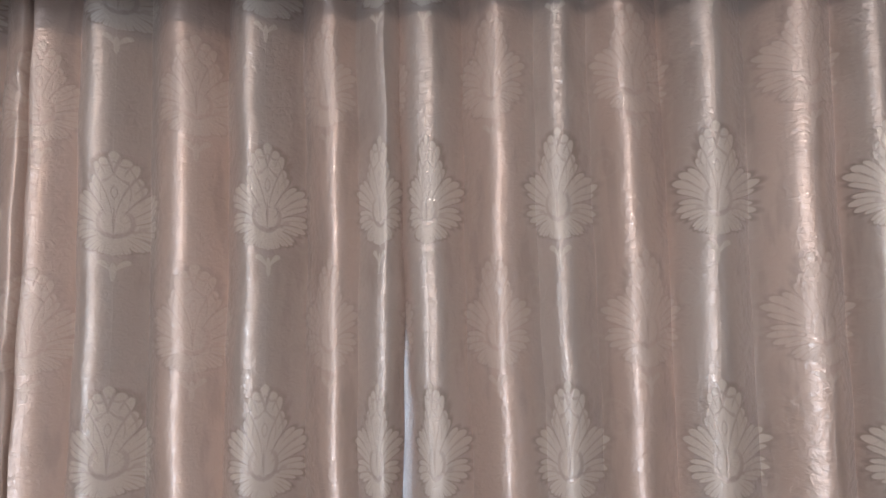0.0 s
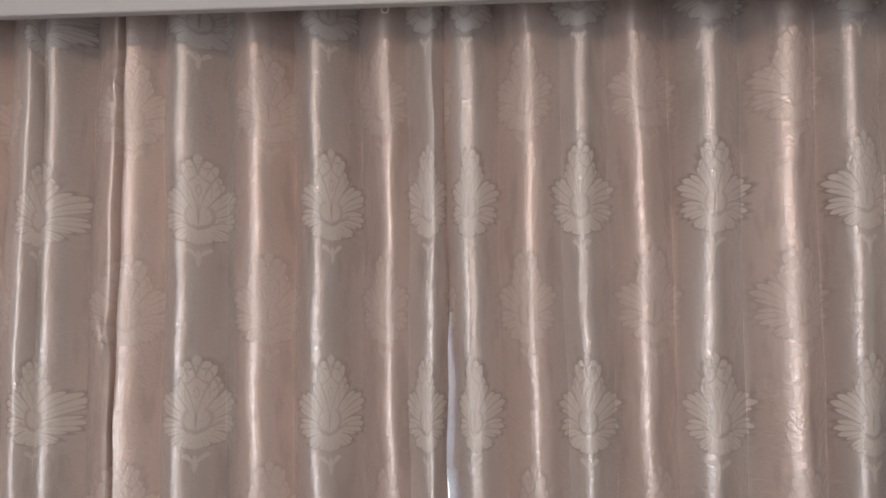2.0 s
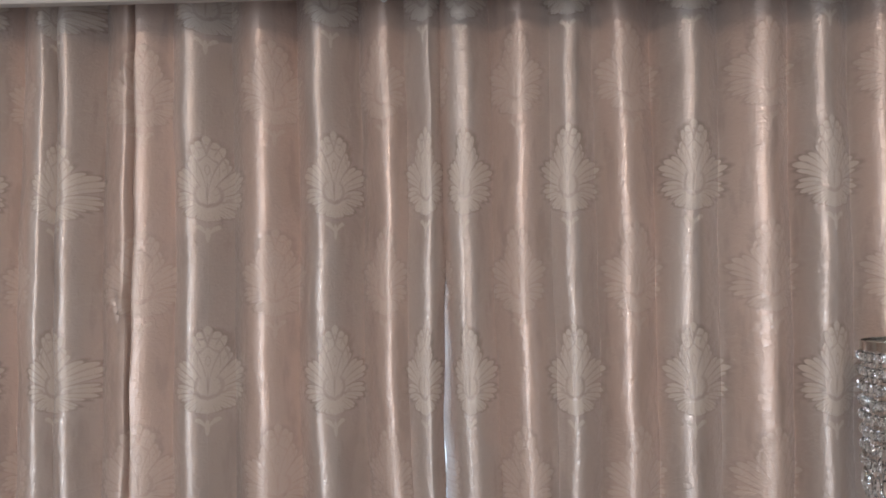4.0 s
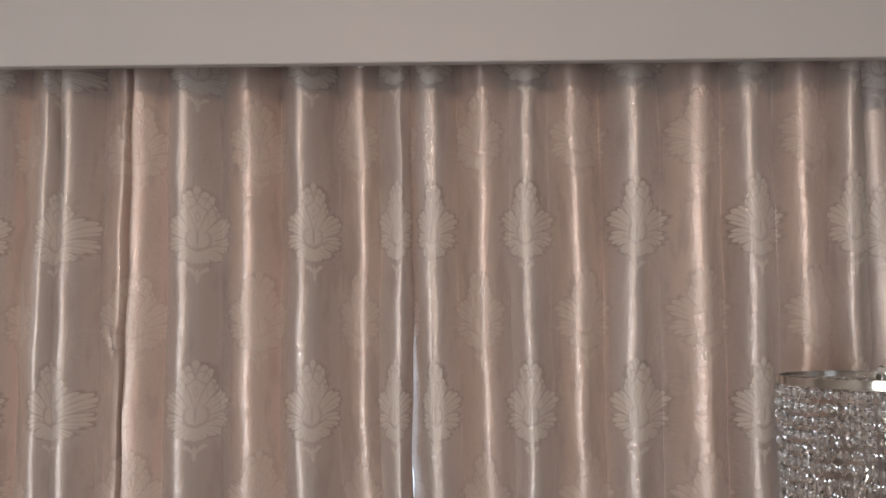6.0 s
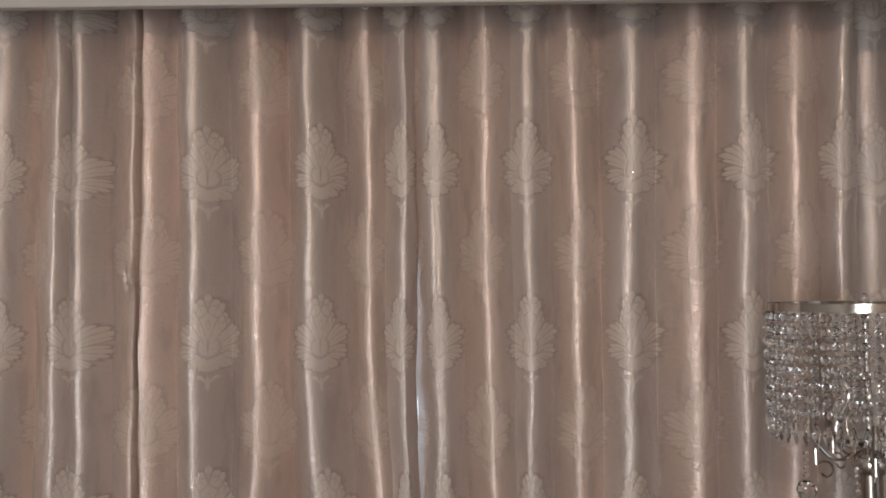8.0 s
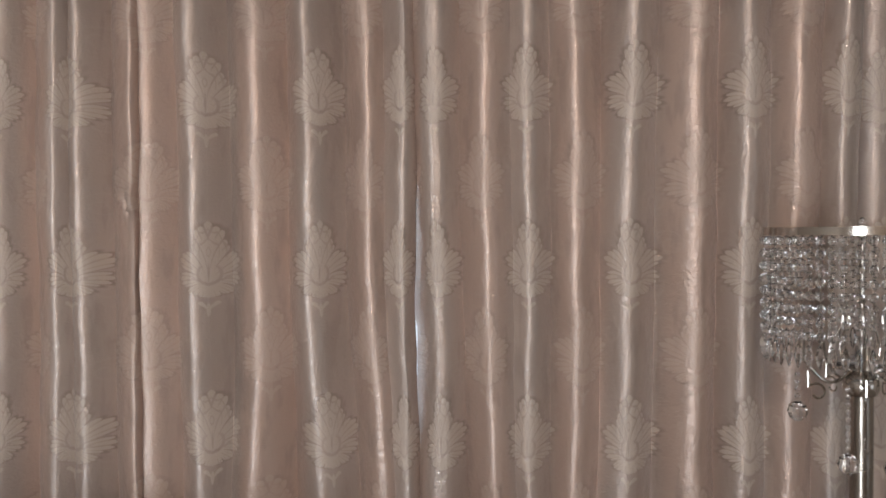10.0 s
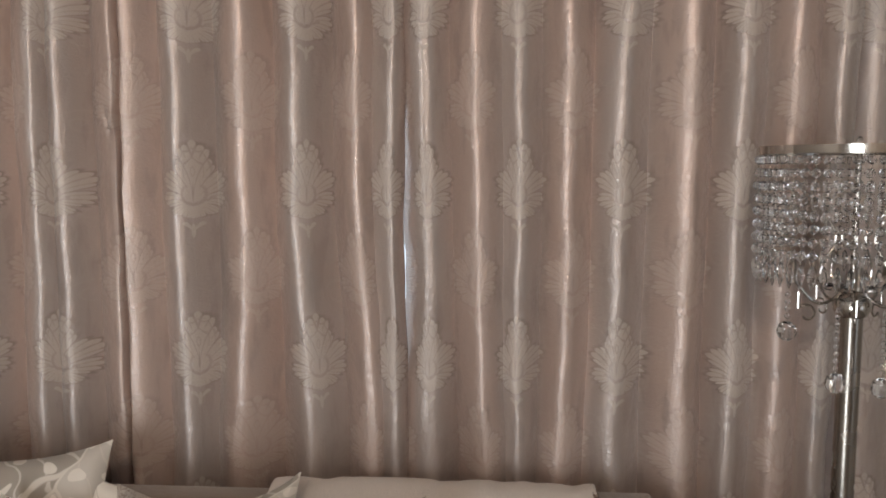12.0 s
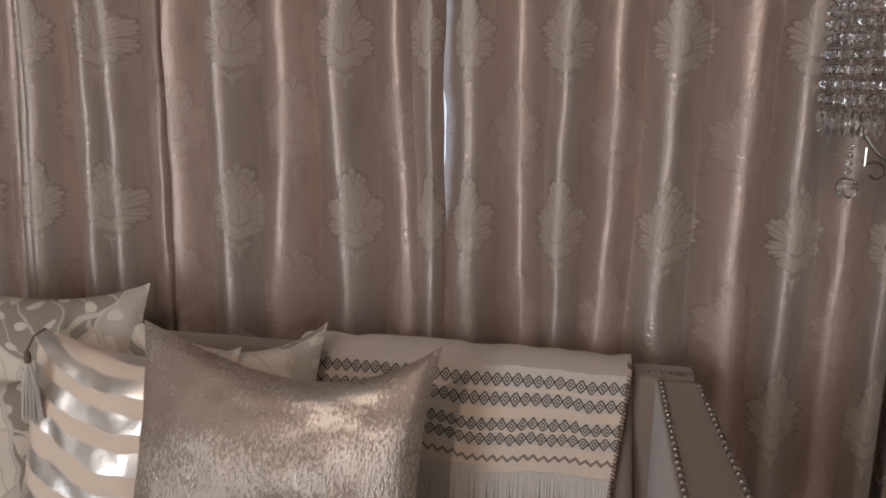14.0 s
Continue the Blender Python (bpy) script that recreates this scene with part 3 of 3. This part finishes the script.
slab("seat_base", [[(-1.61, 0.30, 0.09), (0.415, 0.30, 0.09), (0.415, 0.30, 0.29), (-1.61, 0.30, 0.29)],
                   [(-1.61, 1.15, 0.09), (0.415, 1.15, 0.09), (0.415, 1.15, 0.29), (-1.61, 1.15, 0.29)]], 0.015, M_SOFA, sofa)
for x0, x1 in ((-1.60, -0.605), (-0.595, 0.405)):
    slab("seat_cushion", [[(x0, 0.28, 0.295), (x1, 0.28, 0.295), (x1, 0.28, 0.45), (x0, 0.28, 0.45)],
                          [(x0, 0.96, 0.295), (x1, 0.96, 0.295), (x1, 0.96, 0.45), (x0, 0.96, 0.45)]], 0.035, M_SOFA, sofa)
for x in (-1.70, 0.50):
    for y in (0.36, 1.10):
        part("leg", lathe_bm([(0.016, 0.0), (0.022, 0.03), (0.026, 0.10)], 12), M_KNOT, sofa, "", True, Matrix.Translation((x, y, 0)))
dome = lathe_bm([(0.0062, -0.001), (0.0058, 0.0015), (0.0042, 0.0036), (0.0015, 0.0046)], 10)
nail = None


def put_nail(p, tilt):
    global nail
    m = Matrix.Translation(p) @ pose(0, 0, 0, tilt, 0, 0)
    if nail is None:
        nail = part("nail", dome, M_NAIL, sofa, "", True, m)
    else:
        ob = new("nail", nail.data)
        ob.parent, ob.matrix_basis = sofa, m


for i in range(38):
    y = 1.080 - i * 0.0205
    f = (1.094 - y) / 0.814
    z = 0.971 - 0.026 * f + 0.0004
    put_nail((0.390 + 0.015 * f + 0.010, y, z), 0)
    put_nail((0.478 + 0.057 * f - 0.010, y, z), 0)
for i in range(5):
    put_nail((0.384 + 0.0175 * i, 1.124, 0.9724), 0)

# ---- woven throw over the backrest ----
bm = bmesh.new()
uv = bm.loops.layers.uv.new("UVMap")
NX, NY = 90, 60
grid = []
for j in range(NY + 1):
    s = -0.16 + 0.362 * j / NY  # metres down from the front brow
    row = []
    for i in range(NX + 1):
        f = i / NX
        x = -0.33 + (0.675 - 0.045 * max(0, s) / 0.4) * f
        wave = 0.006 * noise.noise(Vector((x * 9, s * 3, 1.0))) + 0.003 * noise.noise(Vector((x * 28, s * 9, 2.0)))
        if s < -0.095:
            y, z = 1.19 + 0.004, 0.985 + (s + 0.095) * 1.0
        elif s < 0:
            y, z = 1.085 - s * 1.1, 0.984 + 0.012 * math.sin(math.pi * min(1, -s / 0.095))
        else:
            y, z = 1.083 - s * 0.225 - 0.006, 0.984 - s * 0.972
        y -= abs(wave) * 1.6 + 0.004
        z += wave * 0.9 + 0.006 * noise.noise(Vector((x * 5, 4.0, 0)))
        z -= 0.012 * math.exp(-((x - 0.06) / 0.09) ** 2) * max(0, min(1, s / 0.1))
        row.append(bm.verts.new((x, y, z)))
    grid.append(row)
for j in range(NY):
    for i in range(NX):
        face = bm.faces.new((grid[j + 1][i], grid[j + 1][i + 1], grid[j][i + 1], grid[j][i]))
        for loop, (jj, ii) in zip(face.loops, ((j + 1, i), (j + 1, i + 1), (j, i + 1), (j, i))):
            loop[uv].uv = (0.675 * ii / NX, -0.16 + 0.362 * jj / NY + 0.038)
throw = tagged(part("throw", bm, M_THROW), "pale woven throw with dark lozenge bands draped over the sofa back", "throw")
thick = throw.modifiers.new("cloth", "SOLIDIFY")
thick.thickness, thick.offset = 0.005, 0.0
rnd = random.Random(21)
bm = bmesh.new()
for i in range(300):
    x = -0.325 + 0.640 * i / 299
    tube_bm([(x, 1.026, 0.790), (x + rnd.uniform(-.003, .003), 1.003 + rnd.uniform(-.004, .002), 0.68),
             (x + rnd.uniform(-.006, .006), 0.980 + rnd.uniform(-.004, .002), 0.60 - rnd.uniform(0, 0.02))], rnd.uniform(0.0013, 0.0021), 5, bm)
tagged(part("fringe", bm, M_THREAD, throw, "pale twisted fringe threads"), "", "", "", "stuff")
bm = bmesh.new()
for i in range(46):
    s = -0.07 + 0.325 * i / 45
    x = 0.345 - 0.045 * max(0, s) / 0.4 - 0.003
    y, z = (1.085 - s * 1.1, 0.992) if s < 0 else (1.070 - s * 0.225, 0.984 - s * 0.972)
    tube_bm([(x - 0.005, y - 0.007, z + 0.002), (x + 0.001, y - 0.010, z), (x + 0.006, y - 0.004, z - 0.004)], 0.0017, 6, bm)
tagged(part("stitched_edge", bm, M_KNOT, throw, "dark whipped stitches along the edge"), "", "", "", "stuff")


# ---- cushions ----
def cushion(label, mat, w, h, t, m, seed, sag=0.0, ears=0.05):
    bm = bmesh.new()
    uv = bm.loops.layers.uv.new("UVMap")
    n = 36
    sides = []
    for sign in (-1, 1):
        g = []
        for j in range(n + 1):
            row = []
            for i in range(n + 1):
                u, v = 2 * i / n - 1, 2 * j / n - 1
                if sign == 1 and (abs(u) == 1 or abs(v) == 1):
                    row.append(sides[0][j][i])
                    continue
                x = u * w / 2 * (1 - ears * 2 * (1 - v * v) * u * u)
                z = v * h / 2 * (1 - ears * 2 * (1 - u * u) * v * v)
                if v > 0:
                    z -= sag * v * v * (1 - u * u) * (1 + 0.55 * u)
                p = ((1 - u * u) * (1 - v * v)) ** 0.42
                y = sign * t / 2 * p
                wr = noise.noise(Vector((u * 2.2 + seed, v * 2.2, seed * 1.7)))
                fine = noise.noise(Vector(((u + v) * 5 + seed, (u - v) * 2, seed)))
                y += (0.016 * wr + 0.006 * fine) * p + 0.004 * noise.noise(Vector((u * 6, v * 6, seed)))
                row.append(bm.verts.new((x, y, z)))
            g.append(row)
        sides.append(g)
    for sign, g in zip((-1, 1), sides):
        for j in range(n):
            for i in range(n):
                q = [(j, i), (j, i + 1), (j + 1, i + 1), (j + 1, i)]
                if sign == 1:
                    q = q[::-1]
                face = bm.faces.new([g[a][b] for a, b in q])
                for loop, (a, b) in zip(face.loops, q):
                    loop[uv].uv = (b / n + seed * 0.37, a / n + seed * 0.21)
    ob = part("cushion", bm, mat, None, "", True, m)
    return tagged(ob, label, "cushion", "cushions on the sofa")


cushion("taupe cushion with pale fern leaf print leaning on the sofa back", M_LEAF, 0.50, 0.46, 0.13, pose(-0.88, 1.00, 0.865, -14, -3, 2), 1.3, 0.012)
cushion("taupe cushion with pale leaf print behind the foil cushion", M_LEAF, 0.47, 0.44, 0.12, pose(-0.475, 0.985, 0.835, -15, -2, -2), 2.62, 0.045)
cushion("cream cushion with curved silver foil stripes and a tassel", M_STRIPE, 0.42, 0.48, 0.15, pose(-0.615, 0.885, 0.795, -16, 3, 4), 3.2, 0.015)
cushion("taupe leaf print cushion at the end of the row", M_LEAF, 0.48, 0.46, 0.13, pose(-1.03, 0.86, 0.75, -16, 8, 10), 5.6, 0.03)
cushion("champagne crackled foil cushion in front of the others", M_FOIL, 0.57, 0.52, 0.16, pose(-0.267, 0.79, 0.838, -17, -0.5, -3), 4.4, 0.055, 0.045)

# tassel on the corner of the striped cushion
tas = thing("tassel", "grey silk tassel on a brown knotted cord", "tassel", (-0.768, 0.85, 1.02))
bm = tube_bm([(0.02, 0.02, 0.035), (0.008, 0.0, 0.025), (0, -0.012, 0.0)], 0.0022, 6)
part("cord", bm, M_KNOT, tas)
part("knot", lathe_bm([(0.003, -0.028), (0.0062, -0.022), (0.0068, -0.012), (0.005, -0.003), (0.002, 0.002)], 12), M_KNOT, tas, "", True, Matrix.Translation((0, -0.012, 0)))
bm = bmesh.new()
rnd = random.Random(5)
for i in range(46):
    a, r = rnd.uniform(0, 6.28), rnd.uniform(0.2, 1) ** 0.5
    e = 0.021 * r
    tube_bm([(0.005 * r * math.cos(a), -0.012 + 0.005 * r * math.sin(a), -0.024), (e * 0.8 * math.cos(a), -0.012 + e * 0.5 * math.sin(a), -0.07),
             (e * math.cos(a) + rnd.uniform(-.003, .003), -0.014 + e * 0.6 * math.sin(a), -0.128 - rnd.uniform(0, 0.014))], 0.0016, 5, bm)
tagged(part("skirt", bm, M_TASSEL, tas), "", "", "", "stuff")

# ---- crystal floor lamp ----
LX, LY = 0.776, 0.985
lamp = thing("floor_lamp", "chrome floor lamp with a drum shade of crystal bead strings", "floor lamp", (LX, LY, 0))
part("base", lathe_bm([(0.145, 0.0), (0.145, 0.012), (0.135, 0.02), (0.05, 0.03), (0.022, 0.05), (0.018, 0.07)], 40), M_CHROME, lamp)
part("pole", lathe_bm([(0.020, 0.06), (0.020, 0.72), (0.0212, 0.725), (0.0212, 0.74), (0.020, 0.745), (0.020, 1.392)], 32), M_POLE, lamp)
part("collar", lathe_bm([(0.013, 1.385), (0.026, 1.390), (0.032, 1.402), (0.032, 1.412), (0.026, 1.424), (0.013, 1.430)], 32), M_CHROME, lamp)
part("glass_dish", lathe_bm([(0.012, 1.432), (0.05, 1.438), (0.062, 1.452), (0.060, 1.454), (0.048, 1.443), (0.012, 1.438)], 32), M_CRYSTAL, lamp, "clear glass dish")
part("centre_rod", lathe_bm([(0.005, 1.42), (0.005, 1.684), (0.009, 1.685), (0.009, 1.695), (0.003, 1.697)], 14), M_CHROME, lamp)
part("finial", lathe_bm([(0.002, 1.694), (0.005, 1.697), (0.0068, 1.702), (0.005, 1.707), (0.002, 1.710)], 14), M_CRYSTAL, lamp, "clear glass ball")
RS = 0.165
bm = bmesh.new()
N = 72
prof = [(RS + 0.002, 1.679), (RS + 0.002, 1.693), (RS - 0.001, 1.693), (RS - 0.001, 1.679)]
rings = [[bm.verts.new((r * math.cos(6.28319 * i / N), r * math.sin(6.28319 * i / N), z)) for r, z in prof] for i in range(N)]
for i in range(N):
    a, b = rings[i], rings[(i + 1) % N]
    for q in range(4):
        bm.faces.new((a[q], b[q], b[(q + 1) % 4], a[(q + 1) % 4]))
bmesh.ops.recalc_face_normals(bm, faces=bm.faces)
part("shade_ring", bm, M_CHROME, lamp, "polished chrome rim")
for i in range(3):
    a = 0.4 + i * 2.0944
    part("spoke", tube_bm([(0.006 * math.cos(a), 0.006 * math.sin(a), 1.687), ((RS - 0.001) * math.cos(a), (RS - 0.001) * math.sin(a), 1.687)], 0.0022, 8), M_CHROME, lamp)

# arms with candle sleeves and scrolls
for i in range(5):
    a = 0.62 + i * 1.2566
    c, s = math.cos(a), math.sin(a)
    line = []
    for q in range(25):
        f = q / 24
        r = 0.02 + 0.085 * f
        z = 1.432 - 0.024 * math.sin(math.pi * f * 1.1) + 0.02 * f * f
        line.append((r * c, r * s, z))
    arm = part("arm", tube_bm(line, 0.003, 8), M_CHROME, lamp)
    part("candle_sleeve", lathe_bm([(0.007, 0.0), (0.007, 0.012), (0.0055, 0.014), (0.0055, 0.035), (0.004, 0.04)], 14), M_NAIL, arm, "", True,
         Matrix.Translation((0.105 * c, 0.105 * s, 1.450)))
    curl = []
    for q in range(30):
        f = q / 29
        w = 0.6 + 5.2 * f
        rr = 0.019 * (1 - 0.62 * f)
        curl.append(((0.078 + rr * math.cos(w)) * c, (0.078 + rr * math.cos(w)) * s, 1.392 + rr * math.sin(w)))
    part("scroll", tube_bm([(0.094 * c, 0.094 * s, 1.432)] + curl, 0.0021, 8), M_CHROME, arm)
    up = []
    for q in range(22):
        f = q / 21
        up.append(((0.045 + 0.012 * math.sin(f * 6.28)) * c, (0.045 + 0.012 * math.sin(f * 6.28)) * s, 1.436 + 0.125 * f))
    part("leaf_scroll", tube_bm(up, 0.0022, 8), M_CHROME, arm)

# bead strings of the shade
def gem_bm(r, stretch=1.0, sides=8):
    return lathe_bm([(r * 0.30, -r * 0.92 * stretch), (r * 0.78, -r * 0.60 * stretch), (r, 0), (r * 0.78, r * 0.60 * stretch), (r * 0.30, r * 0.92 * stretch)], sides)


def drop_bm():
    return lathe_bm([(0.0012, -0.042), (0.0062, -0.026), (0.0078, -0.019), (0.0046, -0.006), (0.0014, 0.0)], 6)


STRINGS, BEADS, PITCH = 52, 8, 0.0231
bead_me = gem_bm(0.0083)
drop_me = drop_bm()
bead0 = drop0 = None
count = 0
rest = []
for i in range(STRINGS):
    a = 2 * math.pi * (i + 0.5) / STRINGS
    x, y = RS * math.cos(a), RS * math.sin(a)
    near = y < 0.05 or x < -0.1
    for q in range(BEADS):
        z = 1.669 - PITCH * q
        m = Matrix.Translation((x, y, z)) @ pose(0, 0, 0, 0, 0, math.degrees(a) + 22.5 * (q % 2))
        if near and count < 300:
            count += 1
            if bead0 is None:
                bead0 = part("bead", bead_me, M_CRYSTAL, lamp, "", False, m)
            else:
                ob = new("bead", bead0.data)
                ob.parent, ob.matrix_basis = lamp, m
        else:
            rest.append(m)
    m = Matrix.Translation((x, y, 1.669 - PITCH * BEADS + 0.009)) @ pose(0, 0, 0, 0, 0, math.degrees(a))
    if drop0 is None:
        drop0 = part("drop", drop_me, M_CRYSTAL, lamp, "", False, m)
    else:
        ob = new("drop", drop0.data)
        ob.parent, ob.matrix_basis = lamp, m
src = [v.co.copy() for v in bead0.data.vertices]
polys = [tuple(p.vertices) for p in bead0.data.polygons]
verts, faces = [], []
for m in rest:
    o = len(verts)
    verts += [m @ v for v in src]
    faces += [tuple(o + q for q in p) for p in polys]
me = bpy.data.meshes.new("bead_rest")
me.from_pydata(verts, [], faces)
me.materials.append(M_CRYSTAL)
ob = new("bead_rest", me)
ob.parent = lamp
tagged(ob, "", "", "", "stuff")
bm = bmesh.new()
for i in range(STRINGS):
    a = 2 * math.pi * (i + 0.5) / STRINGS
    tube_bm([(RS * math.cos(a), RS * math.sin(a), 1.680), (RS * math.cos(a), RS * math.sin(a), 1.49)], 0.0006, 4, bm)
tagged(part("bead_wire", bm, M_CHROME, lamp), "", "", "", "stuff")

# crystal balls on short strands under the arms
for px, py, pz, top in ((0.640, 0.918, 1.374, 1.44), (0.714, 0.890, 1.290, 1.425), (0.782, 0.870, 1.288, 1.425)):
    ball = part("crystal_ball", gem_bm(0.0175, 1.05, 14), M_CRYSTAL, lamp, "clear faceted crystal ball", False, Matrix.Translation((px - LX, py - LY, pz)))
    z = 0.026
    while pz + z < top:
        ob = new("strand_bead", bead0.data)
        ob.parent, ob.matrix_basis = ball, Matrix.Translation((0, 0, z)) @ Matrix.Scale(0.62, 4)
        z += 0.0125
